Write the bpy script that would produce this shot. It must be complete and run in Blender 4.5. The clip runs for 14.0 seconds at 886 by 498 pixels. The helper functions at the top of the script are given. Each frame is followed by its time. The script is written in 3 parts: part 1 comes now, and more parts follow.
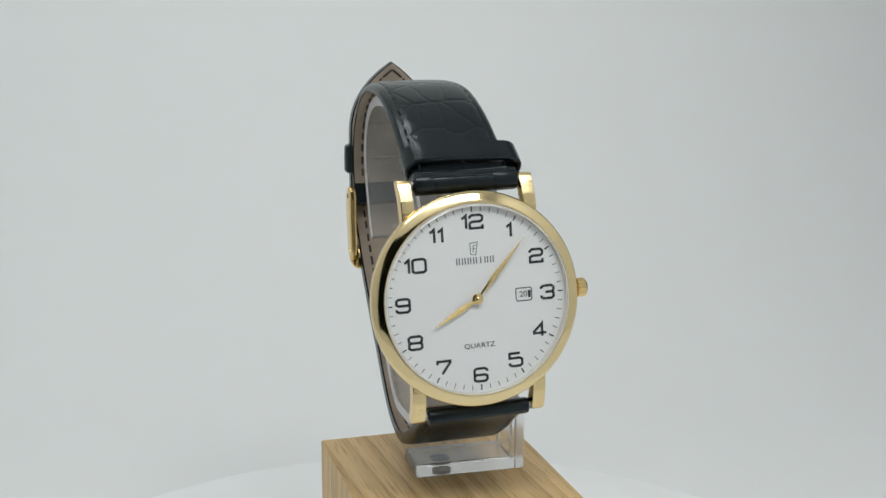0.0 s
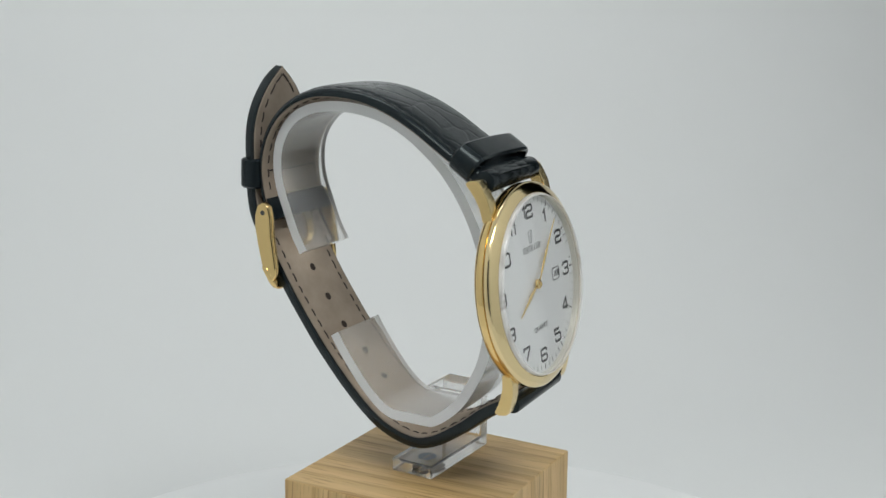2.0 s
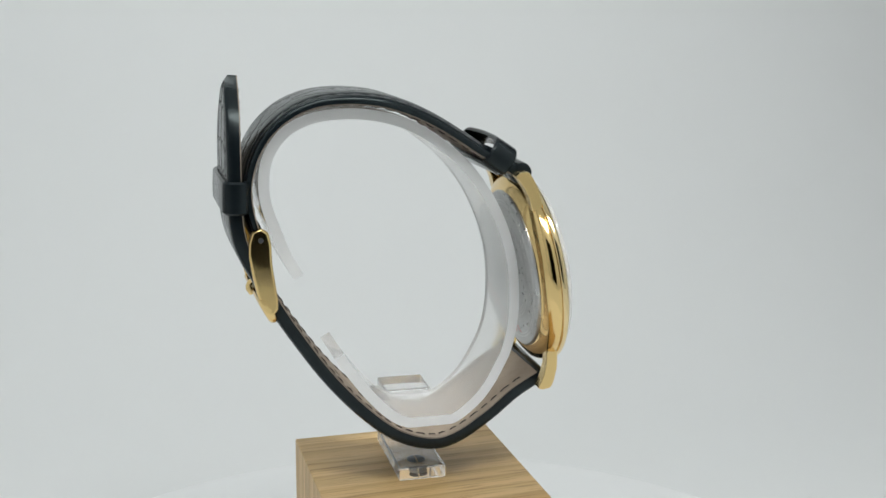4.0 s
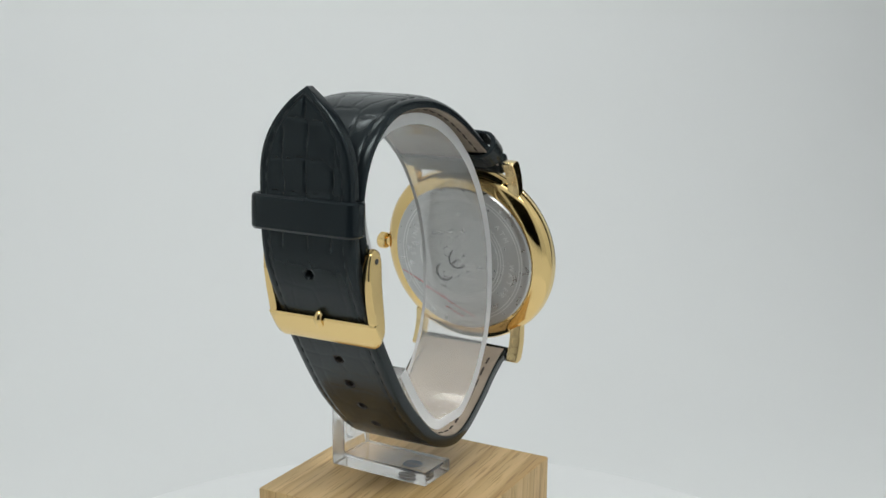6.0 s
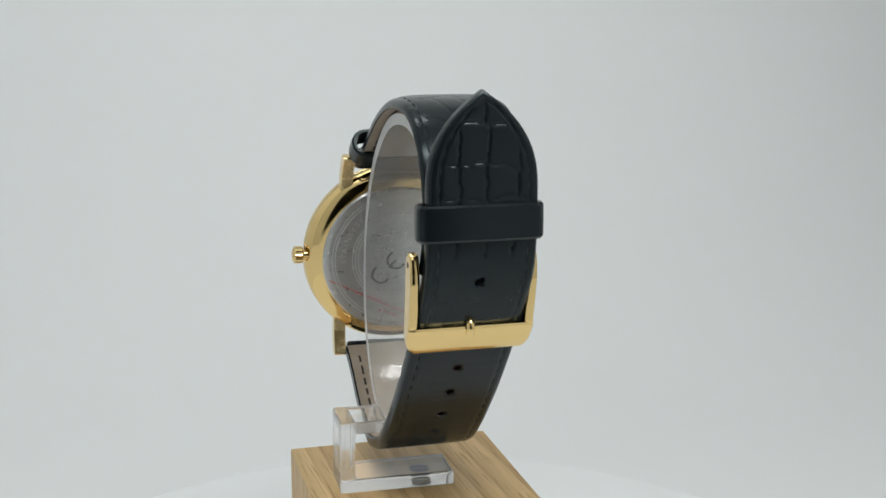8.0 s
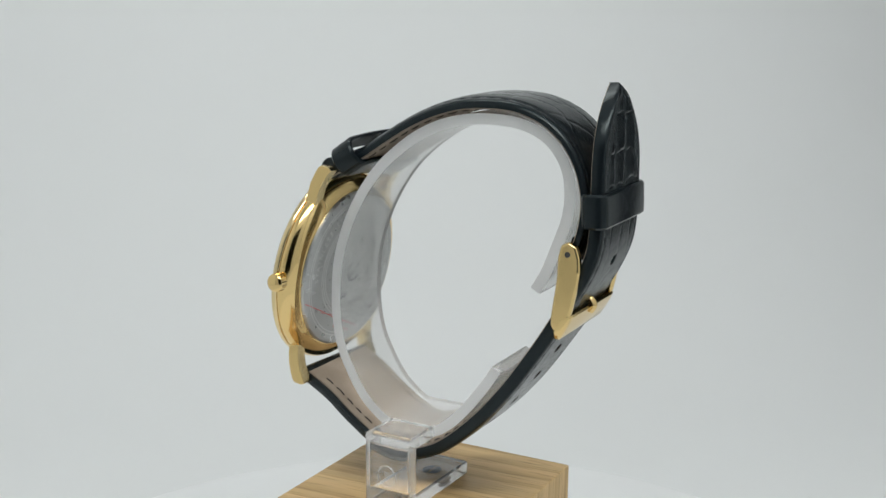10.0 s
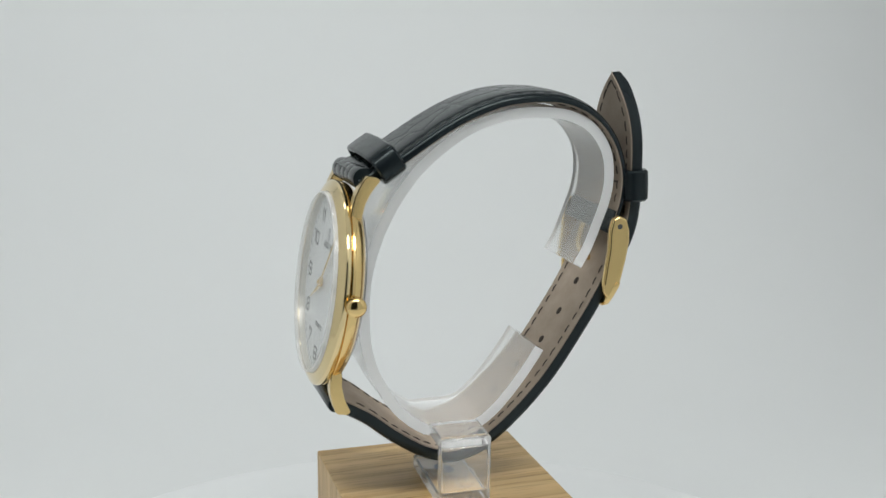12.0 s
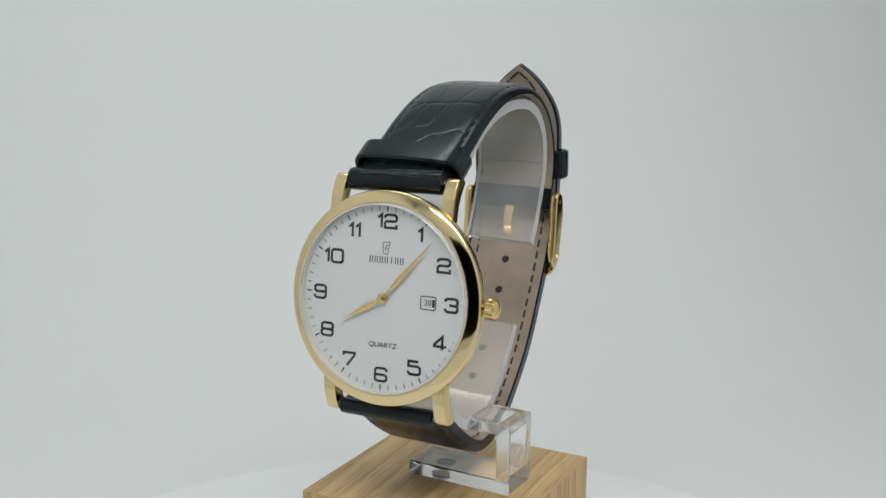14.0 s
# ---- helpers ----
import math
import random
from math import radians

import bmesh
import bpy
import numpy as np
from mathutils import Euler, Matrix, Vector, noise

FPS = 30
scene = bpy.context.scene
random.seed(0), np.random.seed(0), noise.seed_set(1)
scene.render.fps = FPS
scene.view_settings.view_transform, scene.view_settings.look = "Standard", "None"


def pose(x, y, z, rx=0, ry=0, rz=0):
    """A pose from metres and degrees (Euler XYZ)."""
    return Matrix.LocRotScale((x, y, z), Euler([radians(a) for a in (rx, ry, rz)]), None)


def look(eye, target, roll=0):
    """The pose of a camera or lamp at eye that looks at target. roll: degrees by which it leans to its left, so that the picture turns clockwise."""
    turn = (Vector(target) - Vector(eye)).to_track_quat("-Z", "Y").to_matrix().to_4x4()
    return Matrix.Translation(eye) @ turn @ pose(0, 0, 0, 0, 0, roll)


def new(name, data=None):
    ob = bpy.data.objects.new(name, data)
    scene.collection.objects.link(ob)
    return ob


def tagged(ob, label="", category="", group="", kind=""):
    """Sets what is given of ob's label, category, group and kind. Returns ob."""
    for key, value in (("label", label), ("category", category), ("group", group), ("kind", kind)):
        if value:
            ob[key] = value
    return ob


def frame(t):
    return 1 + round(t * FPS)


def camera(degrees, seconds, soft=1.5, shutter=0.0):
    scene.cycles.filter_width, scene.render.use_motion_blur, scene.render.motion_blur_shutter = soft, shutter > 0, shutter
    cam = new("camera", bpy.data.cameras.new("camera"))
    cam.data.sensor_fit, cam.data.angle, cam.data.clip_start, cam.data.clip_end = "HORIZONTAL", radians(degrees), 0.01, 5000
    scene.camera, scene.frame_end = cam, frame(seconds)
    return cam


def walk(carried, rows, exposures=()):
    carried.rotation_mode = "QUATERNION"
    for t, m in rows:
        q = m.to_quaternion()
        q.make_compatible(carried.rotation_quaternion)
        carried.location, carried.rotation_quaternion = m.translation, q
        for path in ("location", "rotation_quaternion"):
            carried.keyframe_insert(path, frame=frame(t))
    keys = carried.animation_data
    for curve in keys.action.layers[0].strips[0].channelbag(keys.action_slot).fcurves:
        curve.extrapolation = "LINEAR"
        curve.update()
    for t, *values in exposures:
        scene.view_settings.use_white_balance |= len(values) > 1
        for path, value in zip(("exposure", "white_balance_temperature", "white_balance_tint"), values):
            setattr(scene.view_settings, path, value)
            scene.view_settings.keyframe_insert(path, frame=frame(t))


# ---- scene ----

# ---- camera: it stands still, the turntable turns ----
cam = camera(41.12, 14.0, 1.5)
STAND = pose(0, -0.22307, 0.13983, 77.666, 0, -0.618) @ pose(0, 0, 0, 0, 0, 0.438)
walk(cam, [(0.0, STAND), (14.0, STAND)], [(0.0, -0.05), (1.0, -0.05), (2.0, -0.08), (3.0, -0.03), (5.5, 0.0), (7.0, -0.02), (8.5, -0.03), (12.5, -0.03), (13.3, -0.05), (14.0, -0.11)])

# ---- light: a white photo tent with an LED strip under its roof, and an added backdrop fill ----
world = bpy.data.worlds.new("room")
scene.world = world
world.use_nodes = True
world.node_tree.nodes["Background"].inputs[0].default_value = (0.75, 0.85, 1.0, 1)
world.node_tree.nodes["Background"].inputs[1].default_value = 0.05


def lamp(name, eye, target, sx, sy, watts, colour):
    data = bpy.data.lights.new(name, "AREA")
    data.shape, data.size, data.size_y, data.energy, data.color = "RECTANGLE", sx, sy, watts, colour
    ob = new(name, data)
    ob.matrix_world = look(eye, target)
    return ob


lamp("front_roof_strip", (0.03, -0.215, 0.42), (-0.02, 0.06, 0.05), 0.34, 0.10, 1.05, (0.975, 1.0, 1.0))
# unseen fill, added to brighten the left of the backdrop
lamp("backdrop_fill", (-0.10, 0.10, 0.495), (-0.10, 0.31, 0.12), 0.20, 0.08, 0.42, (0.975, 1.0, 1.0))

# ---- materials ----
MM = 0.001


def material(name, colour, rough=0.5, metal=0.0):
    m = bpy.data.materials.new(name)
    m.use_nodes = True
    b = m.node_tree.nodes["Principled BSDF"]
    b.inputs["Base Color"].default_value = (*colour, 1)
    b.inputs["Roughness"].default_value = rough
    b.inputs["Metallic"].default_value = metal
    return m


def node(m, kind, **inputs):
    n = m.node_tree.nodes.new(kind)
    for k, v in inputs.items():
        n.inputs[k].default_value = v
    return n


def link(m, a, out, b, inp):
    m.node_tree.links.new(a.outputs[out], b.inputs[inp])


def bsdf(m):
    return m.node_tree.nodes["Principled BSDF"]


def coords(m, scale=(1, 1, 1), turn=(0, 0, 0)):
    tc = node(m, "ShaderNodeTexCoord")
    mp = node(m, "ShaderNodeMapping", Scale=scale, Rotation=turn)
    link(m, tc, "Object", mp, "Vector")
    return mp


def ramp(m, stops):
    r = node(m, "ShaderNodeValToRGB")
    e = r.color_ramp.elements
    while len(e) < len(stops):
        e.new(0.5)
    for i, (p, c) in enumerate(stops):
        e[i].position, e[i].color = p, (*c, 1)
    return r


def bumped(m, source, out, strength, distance):
    b = node(m, "ShaderNodeBump", Strength=strength, Distance=distance)
    link(m, source, out, b, "Height")
    link(m, b, "Normal", bsdf(m), "Normal")


def noisy(m, scale, detail=4.0, rough=(0.3, 0.5), bump=0.0, dist=0.0001, stretch=(1, 1, 1)):
    """Roughness that varies, and a fine bump."""
    mp = coords(m, stretch)
    n = node(m, "ShaderNodeTexNoise", Scale=scale, Detail=detail)
    link(m, mp, "Vector", n, "Vector")
    mr = node(m, "ShaderNodeMapRange")
    mr.inputs[1].default_value, mr.inputs[2].default_value = 0.3, 0.7
    mr.inputs[3].default_value, mr.inputs[4].default_value = rough
    link(m, n, "Fac", mr, "Value")
    link(m, mr, "Result", bsdf(m), "Roughness")
    if bump:
        bumped(m, n, "Fac", bump, dist)
    return n


GOLD = material("polished_gold", (0.82, 0.60, 0.27), 0.12, 1.0)
noisy(GOLD, 400, rough=(0.07, 0.16))
BEZEL = material("bezel_gold", (0.80, 0.64, 0.36), 0.15, 1.0)
noisy(BEZEL, 2500, rough=(0.07, 0.11))
LUG = material("brushed_lug_gold", (0.80, 0.63, 0.34), 0.18, 1.0)
noisy(LUG, 1200, rough=(0.22, 0.28))
# whitish colour stands in for the dial's reflection in the gold ring
FLANGE = material("inner_ring_paled", (0.70, 0.68, 0.61), 0.3, 0.3)
noisy(FLANGE, 900, rough=(0.30, 0.40))
STEEL = material("brushed_steel", (0.50, 0.50, 0.495), 0.25, 1.0)
noisy(STEEL, 900, rough=(0.26, 0.34))
ETCH = material("etched_steel", (0.66, 0.66, 0.65), 0.5, 0.6)
DIAL = material("white_dial_lacquer", (0.83, 0.84, 0.84), 0.35)
noisy(DIAL, 1500, rough=(0.3, 0.4))
INK = material("black_printing_ink", (0.02, 0.021, 0.024), 0.45)
GREY_INK = material("grey_printing_ink", (0.13, 0.135, 0.14), 0.5)
RED_INK = material("red_line", (0.65, 0.10, 0.10), 0.5)
CE_INK = material("dark_marking", (0.05, 0.05, 0.05), 0.5)
THREAD = material("dark_thread", (0.035, 0.025, 0.02), 0.8)
BLACK_THREAD = material("black_thread", (0.014, 0.017, 0.019), 0.6)
bsdf(BLACK_THREAD).inputs["Specular IOR Level"].default_value = 0.15
# dark colour supplies the shade inside the punched holes
HOLE_SHADE = material("punched_hole_shade", (0.03, 0.02, 0.015), 0.9)

LEATHER = material("black_leather", (0.008, 0.0115, 0.014), 0.2)
noisy(LEATHER, 700, rough=(0.16, 0.27), bump=0.06, dist=0.00005)
bsdf(LEATHER).inputs["Specular IOR Level"].default_value = 0.30
bsdf(LEATHER).inputs["Specular Tint"].default_value = (0.88, 1.0, 0.99, 1)

LINING = material("taupe_nubuck", (0.36, 0.28, 0.225), 0.75)
n_ = noisy(LINING, 1400, rough=(0.65, 0.85), bump=0.3, dist=0.0001)
r_ = ramp(LINING, [(0.3, (0.275, 0.22, 0.168)), (0.7, (0.375, 0.305, 0.238))])
big_ = node(LINING, "ShaderNodeTexNoise", Scale=160.0, Detail=5.0)
link(LINING, coords(LINING), "Vector", big_, "Vector")
link(LINING, big_, "Fac", r_, "Fac")
link(LINING, r_, "Color", bsdf(LINING), "Base Color")

def thin_sheet(name, least, most, rough, tint, gloss_least=0.035, gloss_most=0.6):
    """A thin clear sheet: see-through, with a gloss that grows at a slant, and a share of pale haze mixed in."""
    m = material(name, (0.9, 0.9, 0.9), 0.05)
    t = m.node_tree
    clear = node(m, "ShaderNodeBsdfTransparent")
    clear.inputs[0].default_value = (*tint, 1)
    gloss = node(m, "ShaderNodeBsdfGlossy", Roughness=rough)
    facing = node(m, "ShaderNodeLayerWeight", Blend=0.5)
    steep = node(m, "ShaderNodeMath")
    steep.operation = "POWER"
    steep.inputs[1].default_value = 3.0
    link(m, facing, "Facing", steep, 0)
    fr = node(m, "ShaderNodeMapRange")
    for i, v in enumerate((0.0, 1.0, gloss_least, gloss_most)):
        fr.inputs[i + 1].default_value = v
    link(m, steep, "Value", fr, "Value")
    haze = node(m, "ShaderNodeBsdfDiffuse")
    haze.inputs[0].default_value = (0.97, 0.93, 0.875, 1)
    haze_noise = node(m, "ShaderNodeTexNoise", Scale=220.0, Detail=6.0)
    link(m, coords(m), "Vector", haze_noise, "Vector")
    share = node(m, "ShaderNodeMapRange")
    for i, v in enumerate((0.35, 0.75, least, most)):
        share.inputs[i + 1].default_value = v
    link(m, haze_noise, "Fac", share, "Value")
    m1, m2 = node(m, "ShaderNodeMixShader"), node(m, "ShaderNodeMixShader")
    link(m, fr, "Result", m1, 0)
    t.links.new(clear.outputs[0], m1.inputs[1])
    t.links.new(gloss.outputs[0], m1.inputs[2])
    link(m, share, "Result", m2, 0)
    t.links.new(m1.outputs[0], m2.inputs[1])
    t.links.new(haze.outputs[0], m2.inputs[2])
    t.links.new(m2.outputs[0], t.nodes["Material Output"].inputs[0])
    return m


ACRYLIC = material("clear_acrylic_sheet", (0.95, 0.95, 0.94), 0.04)
bsdf(ACRYLIC).inputs["Transmission Weight"].default_value = 0.88
bsdf(ACRYLIC).inputs["IOR"].default_value = 1.49
noisy(ACRYLIC, 220, rough=(0.06, 0.14))
HAZY = material("hazy_acrylic", (1.0, 1.0, 0.995), 0.03)
bsdf(HAZY).inputs["Transmission Weight"].default_value = 0.93
bsdf(HAZY).inputs["IOR"].default_value = 1.49
noisy(HAZY, 250, rough=(0.02, 0.07))
FROST = material("cut_acrylic_edge", (0.96, 0.96, 0.955), 0.5)
bsdf(FROST).inputs["Transmission Weight"].default_value = 0.5
bsdf(FROST).inputs["IOR"].default_value = 1.49
noisy(FROST, 900, rough=(0.4, 0.6), bump=0.1, dist=0.00005)
# white mixed into the sawn faces imitates light piped through the acrylic
FOOT_EDGE = material("sawn_edge_lit", (0.98, 0.98, 0.975), 0.3)
bsdf(FOOT_EDGE).inputs["Transmission Weight"].default_value = 0.80
bsdf(FOOT_EDGE).inputs["IOR"].default_value = 1.49
noisy(FOOT_EDGE, 700, rough=(0.06, 0.14))
# haze whitens the rim in place of light bent through the glass
GLASS_RIM = thin_sheet("whitened_crystal_rim", 0.35, 0.5, 0.1, (0.97, 0.98, 0.99), 0.1, 0.5)
CRYSTAL = thin_sheet("mineral_crystal", 0.0, 0.004, 0.0, (0.998, 0.998, 0.997), 0.012, 0.4)

WHITE = material("white_turntable_plastic", (0.91, 0.92, 0.92), 0.4)
noisy(WHITE, 60, rough=(0.35, 0.5))
TENT = material("white_tent_cloth", (0.80, 0.812, 0.809), 0.8)
noisy(TENT, 30, rough=(0.7, 0.9))
ROOM = material("dim_room_wall", (0.10, 0.095, 0.09), 0.8)
noisy(ROOM, 3, rough=(0.7, 0.9))


def oak():
    """Straight-grained oak: bands across x on top and ends, upright streaks on the sides."""
    m = material("oiled_oak", (0.55, 0.36, 0.17), 0.5)
    tc = node(m, "ShaderNodeTexCoord")
    p, n = node(m, "ShaderNodeSeparateXYZ"), node(m, "ShaderNodeSeparateXYZ")
    link(m, tc, "Object", p, 0)
    link(m, tc, "Normal", n, 0)

    def calc(op, a, b):
        k = node(m, "ShaderNodeMath")
        k.operation = op
        for i, v in enumerate((a, b)):
            if isinstance(v, (int, float)):
                k.inputs[i].default_value = v
            else:
                m.node_tree.links.new(v, k.inputs[i])
        return k.outputs[0]

    x, y, z = p.outputs
    on_x = calc("GREATER_THAN", calc("MULTIPLY", n.outputs[0], n.outputs[0]), 0.5)
    upright = calc("LESS_THAN", calc("MULTIPLY", n.outputs[2], n.outputs[2]), 0.5)
    u = calc("ADD", x, calc("MULTIPLY", on_x, calc("SUBTRACT", y, x)))
    v = calc("ADD", y, calc("MULTIPLY", upright, calc("SUBTRACT", z, y)))
    # the grain drifts a little from the edge
    u = calc("ADD", u, calc("MULTIPLY", v, 0.05))
    v = calc("MULTIPLY", v, 0.032)
    flat = node(m, "ShaderNodeCombineXYZ")
    m.node_tree.links.new(u, flat.inputs[0])
    m.node_tree.links.new(v, flat.inputs[1])
    m.node_tree.links.new(calc("MULTIPLY", upright, 0.37), flat.inputs[2])
    warp = node(m, "ShaderNodeTexNoise", Scale=130.0, Detail=3.0)
    link(m, flat, "Vector", warp, "Vector")
    mix = node(m, "ShaderNodeMixRGB")
    mix.blend_type = "ADD"
    mix.inputs[0].default_value = 0.012
    link(m, flat, "Vector", mix, "Color1")
    link(m, warp, "Color", mix, "Color2")
    rings = node(m, "ShaderNodeTexWave", Scale=66.0, Distortion=2.2, Detail=2.0)
    rings.bands_direction, rings.wave_profile = "X", "SAW"
    link(m, mix, "Color", rings, "Vector")
    r1 = ramp(m, [(0.0, (0.68, 0.475, 0.222)), (0.55, (0.64, 0.435, 0.195)), (0.86, (0.53, 0.338, 0.137)), (1.0, (0.66, 0.46, 0.212))])
    link(m, rings, "Fac", r1, "Fac")
    fine = node(m, "ShaderNodeTexNoise", Scale=2600.0, Detail=5.0)
    link(m, flat, "Vector", fine, "Vector")
    r2 = ramp(m, [(0.36, (0.60, 0.52, 0.42)), (0.45, (1, 1, 1))])
    link(m, fine, "Fac", r2, "Fac")
    broad = node(m, "ShaderNodeTexNoise", Scale=260.0, Detail=2.0)
    link(m, flat, "Vector", broad, "Vector")
    r3 = ramp(m, [(0.35, (0.84, 0.82, 0.78)), (0.62, (1.06, 1.05, 1.04))])
    link(m, broad, "Fac", r3, "Fac")
    last = r1
    for other, share in ((r2, 0.8), (r3, 0.9)):
        mul = node(m, "ShaderNodeMixRGB")
        mul.blend_type = "MULTIPLY"
        mul.inputs[0].default_value = share
        link(m, last, "Color", mul, "Color1")
        link(m, other, "Color", mul, "Color2")
        last = mul
    link(m, last, "Color", bsdf(m), "Base Color")
    bumped(m, fine, "Fac", 0.3, 0.0002)
    bsdf(m).inputs["Roughness"].default_value = 0.46
    return m


OAK = oak()

# ---- mesh helpers; meshes are drawn in millimetres ----


def part(name, bm, mat, parent=None, label="", smooth=True, angle=0.6, flat=False):
    me = bpy.data.meshes.new(name)
    bmesh.ops.recalc_face_normals(bm, faces=bm.faces)
    bm.transform(Matrix.Scale(MM, 4))
    if smooth:
        for f in bm.faces:
            f.smooth = True
        for e in bm.edges:
            if len(e.link_faces) == 2 and e.calc_face_angle(0) > angle:
                e.smooth = False
    bm.to_mesh(me)
    bm.free()
    me.materials.append(mat)
    ob = new(name, me)
    if parent:
        ob.parent = parent
    if label:
        tagged(ob, label)
    if flat:
        # broad faces stay flat between their rounded edges
        ob.modifiers.new("flats", "WEIGHTED_NORMAL").keep_sharp = True
    return ob


def box(sx, sy, sz, centre=(0, 0, 0), bevel=0.0, seg=2):
    bm = bmesh.new()
    bmesh.ops.create_cube(bm, size=1)
    bmesh.ops.scale(bm, vec=(sx, sy, sz), verts=bm.verts)
    if bevel:
        bmesh.ops.bevel(bm, geom=bm.edges[:], offset=bevel, segments=seg, affect="EDGES", profile=0.5)
    bmesh.ops.translate(bm, vec=centre, verts=bm.verts)
    return bm


def turned(profile, n=128, closed=False):
    """A body of revolution about local z from (radius, height) pairs."""
    bm = bmesh.new()
    rings = []
    for r, h in profile:
        if r < 1e-6:
            rings.append([bm.verts.new((0, 0, h))])
        else:
            rings.append([bm.verts.new((r * math.cos(2 * math.pi * k / n), r * math.sin(2 * math.pi * k / n), h)) for k in range(n)])
    pairs = list(zip(rings, rings[1:]))
    if closed:
        pairs.append((rings[-1], rings[0]))
    for a, b in pairs:
        for k in range(n):
            q = [a[k % len(a)], a[(k + 1) % n % len(a)], b[(k + 1) % n % len(b)], b[k % len(b)]]
            q = list(dict.fromkeys(q))
            if len(q) > 2:
                bm.faces.new(q)
    return bm


def spline(points, step):
    """A smooth curve through 2D points, sampled at even steps: places, tangents, lengths."""
    p = np.array([points[0] * 1, *points, points[-1]], float)
    p[0], p[-1] = 2 * p[1] - p[2], 2 * p[-2] - p[-3]
    out = []
    for i in range(1, len(p) - 2):
        for u in np.linspace(0, 1, 40, endpoint=False):
            a, b, c, d = p[i - 1:i + 3]
            out.append(0.5 * (2 * b + (c - a) * u + (2 * a - 5 * b + 4 * c - d) * u * u + (3 * b - a - 3 * c + d) * u ** 3))
    out = np.array([*out, p[-2]])
    run = np.concatenate([[0], np.cumsum(np.linalg.norm(np.diff(out, axis=0), axis=1))])
    s = np.linspace(0, run[-1], max(3, int(run[-1] / step)))
    q = np.stack([np.interp(s, run, out[:, k]) for k in (0, 1)], 1)
    t = np.gradient(q, axis=0)
    t /= np.linalg.norm(t, axis=1)[:, None]
    return q, t, s


def band(path, side, width, outer, inner, nx=48, relief=None, x0=lambda s: 2.1):
    """A band swept along path = (places, tangents, lengths) in the y-z plane. outer and inner give the distance of
    its two faces from the path, side the way they point; width its breadth."""
    q, t, s = path
    nrm = np.stack([-t[:, 1], t[:, 0]], 1) * side
    bm = bmesh.new()
    rings = []
    for i in range(len(s)):
        w = max(width(s[i]), 0.05)
        ring = []
        for k in range(nx + 1):
            u = -1 + 2 * k / nx
            x = u * w / 2
            h = outer(s[i], u) - (relief(s[i], x, w) if relief else 0)
            ring.append((x, h))
        ring += [(w / 2 * u, inner(s[i], u)) for u in (1, 0.96, 0, -0.96, -1)]
        rings.append([bm.verts.new((x0(s[i]) + x, q[i, 0] + nrm[i, 0] * h, q[i, 1] + nrm[i, 1] * h)) for x, h in ring])
    m = len(rings[0])
    for a, b in zip(rings, rings[1:]):
        for k in range(m):
            bm.faces.new((a[k], a[(k + 1) % m], b[(k + 1) % m], b[k]))
    bm.faces.new(rings[0][::-1])
    bm.faces.new(rings[-1])
    return bm


def prism(outline, x_a, x_b, bevel=0.0, seg=2):
    """An outline in the y-z plane, drawn out along x."""
    bm = bmesh.new()
    vs = [bm.verts.new((x_a, y, z)) for y, z in outline]
    f = bm.faces.new(vs)
    ex = bmesh.ops.extrude_face_region(bm, geom=[f])
    bmesh.ops.translate(bm, vec=(x_b - x_a, 0, 0), verts=[v for v in ex["geom"] if isinstance(v, bmesh.types.BMVert)])
    if bevel:
        bmesh.ops.bevel(bm, geom=bm.edges[:], offset=bevel, segments=seg, affect="EDGES", profile=0.5, clamp_overlap=True)
    return bm


def join(bms):
    out = bmesh.new()
    for b in bms:
        me = bpy.data.meshes.new("piece")
        b.to_mesh(me)
        b.free()
        out.from_mesh(me)
        bpy.data.meshes.remove(me)
    return out


def text_mesh(body, size, squash=1.0, depth=0.03):
    """Lettering as a bmesh in millimetres, centred on the origin in the x-y plane."""
    cu = bpy.data.curves.new("lettering", "FONT")
    cu.body, cu.size, cu.extrude, cu.align_x, cu.align_y = body, size, depth, "CENTER", "CENTER"
    cu.resolution_u = 3
    ob = new("lettering", cu)
    bpy.context.view_layer.update()
    me = bpy.data.meshes.new_from_object(ob.evaluated_get(bpy.context.evaluated_depsgraph_get()))
    bm = bmesh.new()
    bm.from_mesh(me)
    bpy.data.objects.remove(ob)
    bpy.data.curves.remove(cu)
    bpy.data.meshes.remove(me)
    bmesh.ops.scale(bm, vec=(squash, 1, 1), verts=bm.verts)
    return bm


def strip(points, wide, depth, close=False):
    """A flat raised line of even width along 2D points, square at the corners."""
    p = [Vector((*a, 0)) for a in points]
    n = len(p)
    bm = bmesh.new()
    rows = []
    for i, a in enumerate(p):
        b = p[(i + 1) % n] if close or i + 1 < n else None
        c = p[i - 1] if close or i > 0 else None
        d1 = (a - c).normalized() if c is not None else (b - a).normalized()
        d2 = (b - a).normalized() if b is not None else d1
        m = (Vector((-d1.y, d1.x, 0)) + Vector((-d2.y, d2.x, 0))).normalized()
        k = wide / 2 / max(0.35, m.dot(Vector((-d2.y, d2.x, 0))))
        rows.append([bm.verts.new(a + m * k + Vector((0, 0, depth))), bm.verts.new(a - m * k + Vector((0, 0, depth))),
                     bm.verts.new(a - m * k), bm.verts.new(a + m * k)])
    for i in range(n if close else n - 1):
        a, b = rows[i], rows[(i + 1) % n]
        for k in range(4):
            bm.faces.new((a[k], a[(k + 1) % 4], b[(k + 1) % 4], b[k]))
    if not close:
        bm.faces.new(rows[0])
        bm.faces.new(rows[-1][::-1])
    return bm


# ---- the photo tent, with a curved backdrop ----


